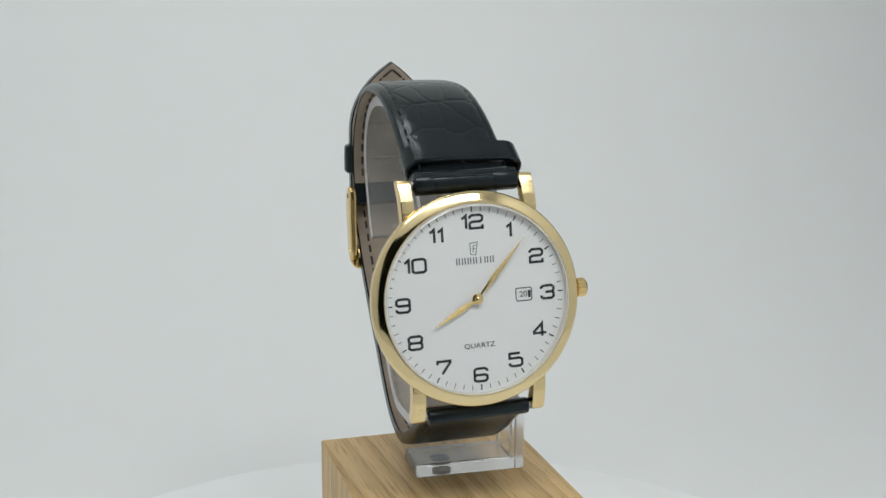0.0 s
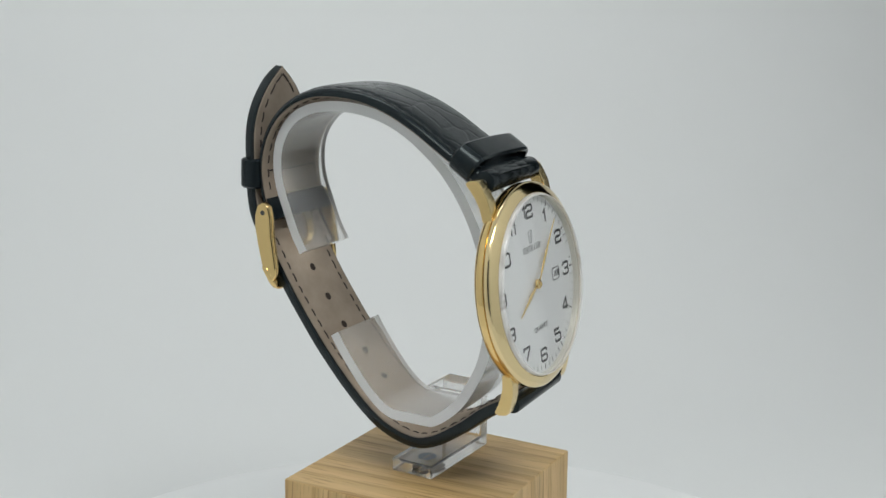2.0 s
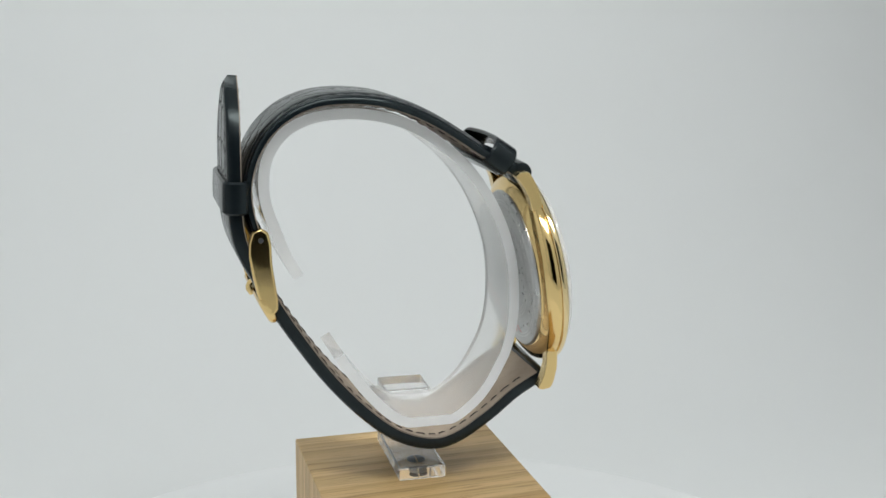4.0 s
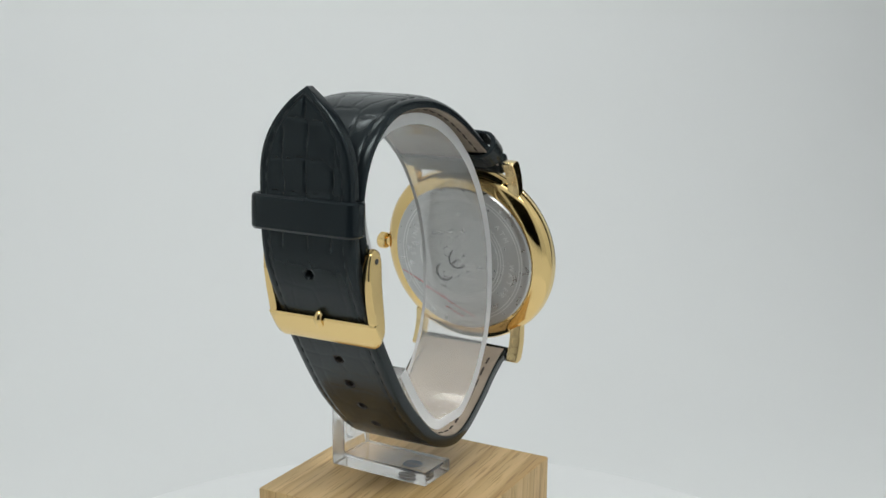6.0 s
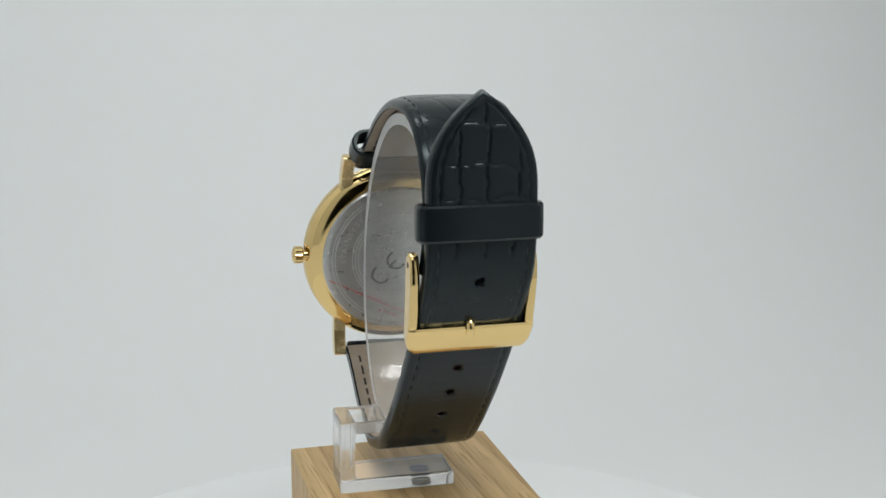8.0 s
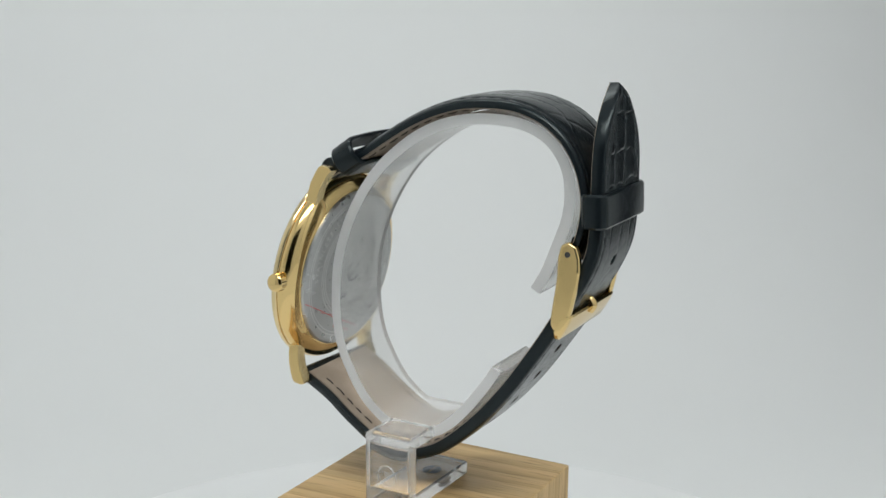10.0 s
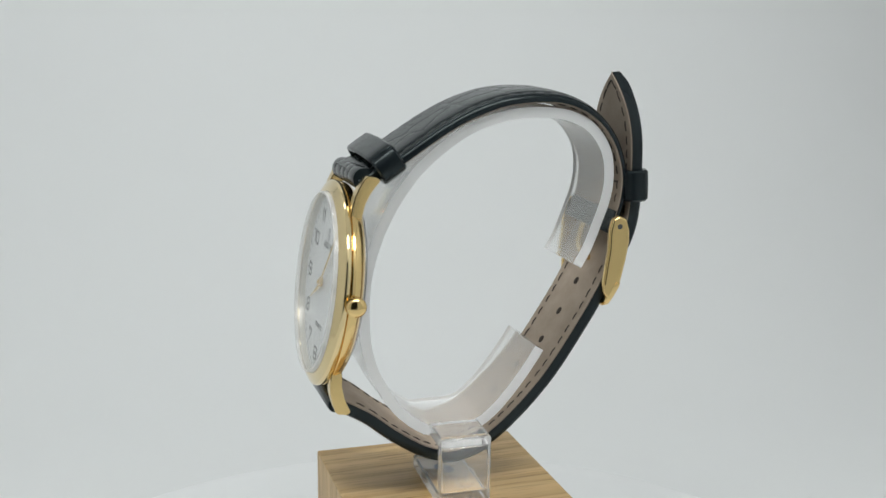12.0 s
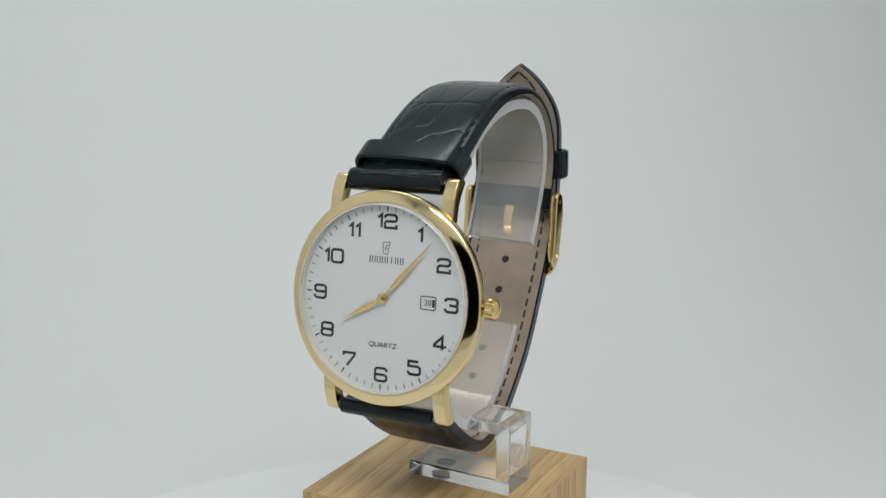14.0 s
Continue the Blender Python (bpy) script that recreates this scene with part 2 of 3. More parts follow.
def tent():
    sweep = [(-0.30, 0.0), (0.13, 0.0)]
    sweep += [(0.13 + 0.20 * math.sin(a), 0.20 - 0.20 * math.cos(a)) for a in np.linspace(0.05, math.pi / 2, 24)]
    sweep += [(0.33, 0.5)]
    under = [(y + 0.004, z - 0.004) for y, z in sweep]
    bm = prism([(y * 1000, z * 1000) for y, z in sweep + under[::-1]], -274, 274)
    tagged(part("backdrop", bm, TENT), "white seamless backdrop curving up behind the turntable", "backdrop", kind="structure")
    tagged(part("ceiling", box(560, 600, 4, (0, 50, 505)), TENT, smooth=False), "white cloth roof of the photo tent", "ceiling", kind="structure")
    for name, c, sz in (("front_west", (-186, -243, 250), (176, 4, 500)), ("front_east", (186, -243, 250), (176, 4, 500)),
                        ("front_top", (0, -243, 380), (196, 4, 240)), ("front_sill", (0, -243, 14), (196, 4, 28))):
        tagged(part("wall_" + name, box(*sz, c), TENT, smooth=False), "white cloth front of the photo tent round its opening", "wall", kind="structure")
    tagged(part("wall_west", box(4, 560, 500, (-276, 45, 250)), TENT, smooth=False), "white cloth side of the photo tent", "wall", kind="structure")
    # unseen east side, cut short at the back to dim the backdrop's right
    tagged(part("wall_east", box(4, 385, 500, (276, -50.5, 250)), TENT, smooth=False), "white cloth side of the photo tent", "wall", kind="structure")
    room = box(3000, 3000, 2400, (0, 0, 450))
    tagged(part("room_wall", room, ROOM, smooth=False), "dim walls of the room round the tent", "wall", kind="structure")


tent()

# ---- the turning things ----
TOP = 45.0


def thing(name, label, category):
    ob = new(name)
    ob.empty_display_size = 0.02
    ob.location = (0, 0, TOP * MM)
    return tagged(ob, label, category)


turntable = thing("turntable", "round white plastic turntable disc", "turntable")
part("disc", turned([(0, -40), (106.5, -40), (107.6, -40.4), (108, -41.2), (108, -43), (107, -43.6), (0, -43.6)], 160), WHITE, turntable)
part("foot_ring", turned([(0, -43.6), (90, -43.6), (90, -45), (0, -45)], 96), WHITE, turntable)

block = thing("wooden_block", "square oiled oak block with straight grain", "wood block")
part("block_body", box(42.7, 42.7, 40, (3.8, 1.8, -20), 0.4, 2), OAK, block, flat=True)

stand = thing("watch_stand", "clear acrylic watch stand with an open ring", "watch stand")


def stand_parts():
    turn = Matrix.Rotation(radians(-2), 4, "Z")

    def foot_piece(bm):
        bm.transform(Matrix.Translation((8, 1.9, 0)) @ turn @ Matrix.Translation((-8, -1.9, 0)))
        return bm

    # one bent strip of acrylic: base, post and arm
    out = [(-3.3, 0.02), (19.2, 0.02), (19.2, 14.4), (9.9, 14.4), (9.9, 11.9), (16.2, 11.9), (16.2, 2.8), (-3.3, 2.8)]
    bm = bmesh.new()
    vs = [bm.verts.new((x, -2.9, z)) for x, z in out]
    f = bm.faces.new(vs)
    ex = bmesh.ops.extrude_face_region(bm, geom=[f])
    bmesh.ops.translate(bm, vec=(0, 9.6, 0), verts=[v for v in ex["geom"] if isinstance(v, bmesh.types.BMVert)])
    bmesh.ops.bevel(bm, geom=bm.edges[:], offset=0.45, segments=3, affect="EDGES", profile=0.5)
    foot = part("foot", foot_piece(bm), HAZY, stand, "bent clear acrylic foot with base, post and arm", flat=True)
    foot.visible_shadow = False
    foot.data.materials.append(FOOT_EDGE)
    for f in foot.data.polygons:
        if abs(f.normal.y) > 0.9:
            f.material_index = 1
    # a maker's ring moulded into the outer face of the post
    oval = turned([(1.7, 0.0), (2.1, 0.0), (2.0, 0.14), (1.8, 0.14)], 40, True)
    oval.transform(Matrix.Translation((19.2, 1.9, 6.6)) @ Matrix.Rotation(radians(90), 4, "Y"))
    dots = [box(0.14, 0.9, 0.35, (19.27, 1.9, z)) for z in (6.0, 6.7, 7.3)]
    part("moulded_ring", foot_piece(join([oval, *dots])), HAZY, stand, "small raised ring on the post").visible_shadow = False
    halves = []
    for sy in (-1, 1):
        bm = bmesh.new()
        rim = [(2.0 * math.cos(a), sy * (0.16 + 1.7 * math.sin(a))) for a in np.linspace(0, math.pi, 16)]
        f = bm.faces.new([bm.verts.new((x, y, 0.32)) for x, y in rim])
        ex = bmesh.ops.extrude_face_region(bm, geom=[f])
        bmesh.ops.translate(bm, vec=(2.7, 1.9, 0.05), verts=[v for v in ex["geom"] if isinstance(v, bmesh.types.BMVert)])
        bmesh.ops.translate(bm, vec=(2.7, 1.9, 0), verts=[v for v in bm.verts if v.co.z < 0.34])
        halves.append(bm)
    mark = join(halves)
    part("moulding_mark", foot_piece(mark), GREY_INK, stand, "small dark round mark set in the base")
    ring = [(27.4, 42.8), (29.4, 46.4), (31.1, 50.7), (32.7, 55.1), (33.4, 58.3), (33.5, 61.6), (33.0, 64.8), (31.7, 67.7), (29.5, 70.4), (26.8, 72.2), (23.0, 73.5),
            (17.7, 74.0), (12.2, 73.6), (6.4, 72.1), (0.8, 69.2), (-5.2, 64.4), (-9.2, 59.6), (-12.0, 55.0), (-14.2, 50.0), (-15.9, 43.8), (-16.5, 36.8), (-16.1, 30.4),
            (-14.9, 25.6), (-13.5, 22.6), (-11.6, 19.2), (-9.3, 16.2), (-6.3, 13.6), (-3.8, 12.1), (-2.6, 11.9), (1.1, 11.9), (4.9, 11.9), (6.1, 12.1), (8.5, 13.2),
            (11.6, 15.8), (15.0, 19.7), (18.3, 24.2), (20.0, 26.9)]
    bm = band(spline(ring, 0.8), 1, lambda s: 15.0, lambda s, u: 2.0, lambda s, u: 0.0, 8, x0=lambda s: 2.3)
    ob = part("ring", bm, ACRYLIC, stand, "open ring of clear acrylic with cut white edges")
    ob.visible_shadow = False
    ob.data.materials.append(FROST)
    for f in ob.data.polygons:
        if abs(f.normal.x) > 0.7:
            f.material_index = 1


stand_parts()

# ---- the watch ----
watch = thing("wristwatch", "gold wristwatch with white dial and black leather strap", "wristwatch")
XC = 2.1
DIAL_POSE = Matrix.Translation((XC + 0.1, -21.97, 41.47)) @ Matrix.Rotation(radians(90 - 8.1), 4, "X") @ Matrix.Rotation(radians(-0.5), 4, "Y") @ Matrix.Rotation(radians(1.65), 4, "Z")

DIAL_FACE = DIAL_POSE @ Matrix.Translation((0, 0, -0.5))


def placed(bm, m=DIAL_POSE):
    bm.transform(m)
    return bm


def case_parts():
    body = turned([(0, -4.4), (15.9, -4.4), (16.5, -4.3), (17.6, -3.8), (18.5, -3.2), (19.0, -2.5), (19.15, -1.9), (19.1, -1.4), (18.8, -1.25),
                   (18.8, -1.05), (17.4, -0.95), (17.2, -1.15), (0, -1.15)])
    case = part("case", placed(body), GOLD, watch, "polished gold-coloured case")
    bezel = turned([(18.75, -1.2), (19.1, -1.15), (19.25, -0.9), (19.28, -0.40), (19.22, -0.18), (19.02, 0.02), (18.6, 0.24), (18.1, 0.49), (17.65, 0.69), (17.35, 0.80),
                    (17.18, 0.84), (17.08, 0.80), (17.04, 0.6), (17.05, -0.9)], closed=True)
    part("bezel", placed(bezel), BEZEL, case, "rounded polished gold bezel", angle=0.9)
    slope = turned([(17.03, 0.62), (16.98, 0.62), (16.8, -0.5), (16.8, -0.9), (17.03, -0.85)], closed=True)
    part("inner_ring", placed(slope), FLANGE, case, "gold inner ring round the dial, paled for the dial it mirrors", angle=0.4)
    back = turned([(0, -4.95), (14.4, -4.95), (14.8, -4.95), (15.5, -4.85), (15.8, -4.55), (15.8, -4.3), (0, -4.3)])
    part("case_back", placed(back), STEEL, case, "brushed stainless steel case back with engraved rings")
    glass = turned([(0, 1.7), (16.2, 1.7), (16.6, 1.66), (16.85, 1.5), (16.95, 1.3), (16.97, 0.7), (16.9, 0.66), (16.5, 0.66), (0, 0.66)])
    g = part("crystal", placed(glass), CRYSTAL, case, "flat clear crystal standing proud of the bezel", angle=0.25)
    g.visible_shadow = False
    g.data.materials.append(GLASS_RIM)
    axis = DIAL_POSE.to_3x3() @ Vector((0, 0, 1))
    for f in g.data.polygons:
        if abs(f.normal.dot(axis)) < 0.9:
            f.material_index = 1
    # crown on the three o'clock side
    n = 48
    stem = turned([(0, 17.5), (1.0, 17.5), (1.0, 19.8), (0, 19.8)], 24)
    prof = [(0, 19.6), (1.5, 19.6), (1.75, 19.8), (1.75, 21.2), (1.5, 21.5), (0.9, 21.75), (0, 21.8)]
    bm = bmesh.new()
    rings = []
    for r, h in prof:
        rings.append([bm.verts.new((r * (1 - (0.05 if k % 2 and r > 1.6 else 0)) * math.cos(2 * math.pi * k / n),
                                    r * (1 - (0.05 if k % 2 and r > 1.6 else 0)) * math.sin(2 * math.pi * k / n), h)) for k in range(n)])
    for a, b in zip(rings, rings[1:]):
        for k in range(n):
            bm.faces.new((a[k], a[(k + 1) % n], b[(k + 1) % n], b[k]))
    bmesh.ops.remove_doubles(bm, verts=bm.verts, dist=1e-4)
    to_x = DIAL_POSE @ Matrix.Translation((0, 0, -2.2)) @ Matrix.Rotation(radians(90), 4, "Y")
    part("crown", placed(join([bm, stem]), to_x), GOLD, case, "small fluted gold crown")
    # four lugs
    lug = [(-1.15, 14.2), (-1.15, 15.8), (-1.45, 18.0), (-2.2, 20.1), (-2.8, 21.3), (-3.3, 21.75), (-4.8, 21.8), (-5.5, 21.5), (-5.7, 21.1), (-4.9, 19.9), (-4.2, 18.6), (-3.5, 16.6), (-3.2, 14.0)]
    for sx in (-1, 1):
        for sy in (-1, 1):
            bm = prism([(u, v) for u, v in lug], 10.1, 12.55, 0.25, 2)
            # outline was drawn as (depth, up); turn into dial space
            m = Matrix(((sx, 0, 0, 0), (0, 0, sy, 0), (0, 1, 0, 0), (0, 0, 0, 1)))
            bm.transform(m)
            ob = part("lug", placed(bm), LUG, case, flat=True)
            ob.data.materials.append(GOLD)
            side = DIAL_POSE.to_3x3() @ Vector((1, 0, 0))
            for f in ob.data.polygons:
                if abs(f.normal.dot(side)) > 0.9:
                    f.material_index = 1
    for sy in (-1, 1):
        bar = turned([(0, -10.0), (0.55, -10.0), (0.55, 10.0), (0, 10.0)], 16)
        bm = placed(bar, DIAL_POSE @ Matrix.Translation((0, sy * 20.9, -3.5)) @ Matrix.Rotation(radians(90), 4, "Y"))
        part("spring_bar", bm, STEEL, case)
    return case


case = case_parts()


# digits as squared strokes on a 6 by 8 grid; each word is a stroke, each pair a corner
STROKES = {
    "0": ["10 01 07 18 58 67 61 50 10"], "1": ["06 28 20"], "2": ["06 07 18 58 67 65 54 14 03 00 60 62"],
    "3": ["06 07 18 58 67 65 54 24", "54 63 61 50 10 01 02"], "4": ["40 48 03 02 62"], "5": ["58 08 05 55 64 61 50 10 01 02"],
    "6": ["66 67 58 18 07 01 10 50 61 63 54 04"], "7": ["06 08 68 67 20"],
    "8": ["14 05 07 18 58 67 65 54 14 03 01 10 50 61 63 54"], "9": ["02 01 10 50 61 67 58 18 07 05 14 64"]}


def numeral(body, high):
    k = high / 8
    bms = []
    x = 0.0
    for c in body:
        w = 2.8 if c == "1" else 8.2
        for stroke in STROKES[c]:
            pts = [(x + float(a[0]) * 1.37 * k, float(a[1]) * k - high / 2) for a in stroke.split()]
            bms.append(strip(pts, 0.46 if high > 2 else 0.16, 0.03))
        x += (w + 2.3) * k
    bm = join(bms)
    bmesh.ops.translate(bm, vec=(-(x - 2.3 * k) / 2, 0, 0), verts=bm.verts)
    return bm


def dial_parts():
    face = turned([(0, 0), (17.05, 0), (17.05, -0.28), (0, -0.28)])
    dial = part("dial", placed(face, DIAL_FACE), DIAL, watch, "white dial with black printed numerals")
    for h in range(1, 13):
        a = radians(90 - 30 * h)
        r = 13.72 if h in (6, 12) else 13.5
        bm = numeral(str(h), 2.3)
        inward = 0.8 if h == 10 else 0.0
        bmesh.ops.translate(bm, vec=(r * math.cos(a) + inward, r * math.sin(a), 0.01), verts=bm.verts)
        part("numeral", placed(bm, DIAL_FACE), INK, dial, smooth=False)
    for k in range(60):
        a = radians(90 - 6 * k)
        long = k % 5 == 0
        bm = box(0.9 if not long else 1.0, 0.12 if not long else 0.24, 0.03, (15.95, 0, 0.025))
        bm.transform(Matrix.Rotation(a, 4, "Z"))
        part("minute_mark", placed(bm, DIAL_FACE), INK, dial, smooth=False)
    # maker's mark and name as plain shapes
    bm = join([strip([(-0.6, 8.0), (0.35, 7.8), (0.75, 10.1), (-0.65, 9.9)], 0.13, 0.03, True), strip([(-0.1, 8.3), (-0.05, 9.5)], 0.14, 0.03),
               strip([(-0.05, 9.5), (0.4, 9.55)], 0.14, 0.03), strip([(-0.07, 8.95), (0.3, 8.95)], 0.12, 0.03)])
    part("emblem", placed(bm, DIAL_FACE), GREY_INK, dial, "small shield outline", smooth=False)
    bms = [box(0.2, 1.2, 0.03, (-3.0 + 1.05 * k + d, 6.85, 0.025)) for k in range(7) for d in ((-0.24, 0.24) if k != 4 else (0.0,))]
    part("name_bar", placed(join(bms), DIAL_FACE), GREY_INK, dial, "row of small dark bars", smooth=False)
    q = text_mesh("QUARTZ", 1.25, 1.15)
    bmesh.ops.translate(q, vec=(0.1, -8.4, 0.02), verts=q.verts)
    part("quartz_lettering", placed(q, DIAL_FACE), INK, dial, smooth=False)
    win = join([strip([(7.7, -1.15), (10.2, -1.15), (10.45, -0.9), (10.45, 0.9), (10.2, 1.15), (7.7, 1.15), (7.45, 0.9), (7.45, -0.9)], 0.16, 0.05, True)])
    part("date_frame", placed(win, DIAL_FACE), INK, dial, smooth=False)
    part("date_bar", placed(box(0.5, 1.3, 0.03, (10.0, 0, 0.03)), DIAL_FACE), INK, dial, smooth=False)
    d = text_mesh("20", 1.5, 1.0)
    bmesh.ops.translate(d, vec=(8.85, 0, 0.02), verts=d.verts)
    part("date_numeral", placed(d, DIAL_FACE), INK, dial, smooth=False)
    for name, length, wide, ang in (("minute_pointer", 14.2, 1.0, 48.0), ("hour_pointer", 9.5, 1.15, 208.8)):
        bm = bmesh.new()
        ts = [(-0.0, 0.35), (0.08, 0.40), (0.35, 1.0), (1.0, 0.04)]
        rows = []
        for u, w in ts:
            x, hw = u * length, w * wide / 2
            rows.append([bm.verts.new((x, hw, 0.45)), bm.verts.new((x, 0, 0.62)), bm.verts.new((x, -hw, 0.45)), bm.verts.new((x, 0, 0.40))])
        for a, b in zip(rows, rows[1:]):
            for k in range(4):
                bm.faces.new((a[k], a[(k + 1) % 4], b[(k + 1) % 4], b[k]))
        bm.faces.new(rows[0])
        bm.faces.new(rows[-1][::-1])
        hub = turned([(0, 0.35), (0.95, 0.35), (0.95, 0.6), (0.6, 0.72), (0, 0.72)], 32)
        bm = join([bm, hub])
        bm.transform(Matrix.Translation((0, 0, 0.25 if "minute" in name else 0.0)) @ Matrix.Rotation(radians(ang), 4, "Z"))
        part(name, placed(bm, DIAL_FACE), GOLD, watch, "slender tapered gold pointer", angle=0.25)
    cap = turned([(0, 0.3), (0.4, 0.3), (0.4, 1.2), (0.25, 1.3), (0, 1.32)], 24)
    part("centre_pin", placed(cap, DIAL_FACE), GOLD, watch)


dial_parts()


def back_marks():
    """Rings and lettering on the case back, seen from behind."""
    m = DIAL_POSE @ Matrix.Translation((0, 0, -4.95)) @ Matrix.Rotation(math.pi, 4, "Y")
    for r in (8.4, 9.0, 9.6, 13.2, 13.8):
        bm = turned([(r, 0.0), (r + 0.22, 0.0), (r + 0.22, 0.03), (r, 0.03)], 96, True)
        part("engraved_ring", placed(bm, m), ETCH, case)
    for body, start, gap in (("STAINLESS STEEL", 184, 6.1), ("ATM", 42, 7.5), ("WATER", -3, 8.6)):
        for i, c in enumerate(body):
            if c == " ":
                continue
            a = radians(start - gap * i)
            bm = text_mesh(c, 1.5)
            bm.transform(Matrix.Translation((11.5 * math.cos(a), 11.5 * math.sin(a), 0.02)) @ Matrix.Rotation(a - math.pi / 2, 4, "Z"))
            part("engraved_letter", placed(bm, m), ETCH, case, smooth=False)
    # the two-letter conformity mark
    arcs = []
    for cx in (-1.8, 1.8):
        arcs.append(strip([(cx + 1.55 * math.cos(t), 1.55 * math.sin(t)) for t in np.linspace(radians(75), radians(285), 18)], 0.42, 0.03))
    arcs.append(strip([(0.4, 0), (1.7, 0)], 0.45, 0.03))
    bm = join(arcs)
    bm.transform(Matrix.Translation((-2.1, -1.9, 0.02)) @ Matrix.Rotation(radians(46), 4, "Z") @ Matrix.Diagonal((1.22, 1.22, 1.0, 1.0)))
    part("conformity_mark", placed(bm, m), CE_INK, case, "dark printed CE mark", smooth=False)
    # worn relief in the middle, and small print
    bms = [strip([(cx + r * math.cos(t), 3.4 + cy + r * math.sin(t)) for t in np.linspace(a, a + 2.2, 8)], 0.3, 0.05)
           for cx, cy, r, a in ((-2.6, 0.6, 1.2, 0.3), (-0.9, -0.2, 1.5, 2.2), (1.2, 0.5, 1.1, 4.0), (2.6, -0.3, 1.3, 1.2), (0.2, 1.6, 1.0, 5.2), (-1.8, -1.4, 0.9, 3.3))]
    part("worn_relief", placed(join(bms), m), ETCH, case, "worn raised relief in the middle of the case back")
    bms = [box(w, 0.32, 0.03, (x, y, 0.03)) for x, y, w in ((2.6, -1.2, 2.6), (2.9, -2.0, 1.8), (2.2, -4.2, 3.0))]
    part("print_bar", placed(join(bms), m), ETCH, case, "small rows of engraved print", smooth=False)
    bms = [box(0.5, 0.3, 0.03, (-3.4 + 0.9 * k, -11.6 - 0.38 * k, 0.03)) for k in range(5)]
    part("red_print", placed(join(bms), m), RED_INK, case, "small red print on the protective film", smooth=False)
    bm = join([strip([(-14.4, -4.8), (-8.0, -7.6), (-2.0, -10.6), (3.2, -12.8)], 0.16, 0.02), strip([(-9, -7.6), (-3, -9.4)], 0.1, 0.02)])
    part("red_line", placed(bm, m), RED_INK, case, "thin red line on the protective film", smooth=False)


back_marks()

# ---- strap: an upper half with the buckle, a lower half with the tail ----
UPPER = [(-15.6, 60.0), (-12.6, 61.9), (-7.9, 64.7), (-4.7, 66.8), (0.2, 69.9), (5.0, 72.3), (10.0, 74.0), (14.0, 74.7), (18.5, 74.9), (22.6, 74.5), (26.6, 73.1),
         (29.8, 70.9), (32.3, 68.0), (34.0, 64.5), (34.9, 60.3), (34.6, 56.0), (33.5, 52.0), (32.4, 49.6)]
LOWER = [(-21.2, 19.7), (-16.1, 16.7), (-10.9, 12.6), (-4.4, 8.6), (1.2, 7.6), (8.3, 9.9), (15.1, 15.3), (21.8, 22.7), (28.1, 31.7), (31.5, 37.2),
         (34.2, 42.2), (36.6, 46.7), (38.2, 51.1), (38.8, 56.5), (38.8, 61.9), (38.7, 69.0), (38.4, 75.0), (38.1, 79.8)]


def centre_upper(s):
    return 1.8


def centre_lower(s):
    """The lower half runs a little askew from the bottom lugs to the buckle."""
    return 3.1 - 1.3 * min(1, max(0, (s - 50) / 35))


def scales(length, seed, along, across, jitter, stagger=0):
    """Centres of embossed scales on a strip of leather, row by row."""
    rnd = random.Random(seed)
    rows = []
    s, odd = -along / 2, 0
    while s < length + along:
        n = int(16 / across) + 2
        rows.append([(s + rnd.uniform(-jitter, jitter) * along, -8 - across + (k + 0.5 * odd) * across + rnd.uniform(-jitter, jitter) * across)
                     for k in range(n + 1)])
        s += along * rnd.uniform(0.75, 1.25)
        odd = stagger - odd if stagger else 0
    return rows


def relief_of(rows, deep, holes=(), plain_to=-1.0):
    """Depth of the leather's relief at a place on the strip: grooves between scales, a stitched channel, punched holes."""
    heads = np.array([r[0][0] for r in rows])

    def f(s, x, w):
        e = w / 2 - abs(x)
        d = 0.0
        if e < 2.3:
            d = 0.14 * math.exp(-((e - 1.7) / 0.32) ** 2)
        else:
            sw = s + 0.5 * noise.noise((x * 0.45, s * 0.4, 3.0))
            xw = x + 0.5 * noise.noise((x * 0.4, s * 0.45, 8.0))
            i = int(np.argmin(np.abs(heads - s)))
            near = []
            for row in rows[max(0, i - 2):i + 3]:
                for a, b in row:
                    near.append(((a - sw) ** 2 + ((b - xw) * 1.1) ** 2, a, b))
            near.sort()
            (d1, a1, b1), (d2, a2, b2) = near[:2]
            gap = (d2 - d1) / (2 * math.hypot(a2 - a1, b2 - b1))
            d = (deep if s > plain_to else 0.04) * math.exp(-(gap / 0.2) ** 2)
        for c in holes:
            r = math.hypot(s - c, x)
            if r < 0.9:
                d = max(d, 1.3 * min(1, (0.9 - r) / 0.25))
        return d
    return f


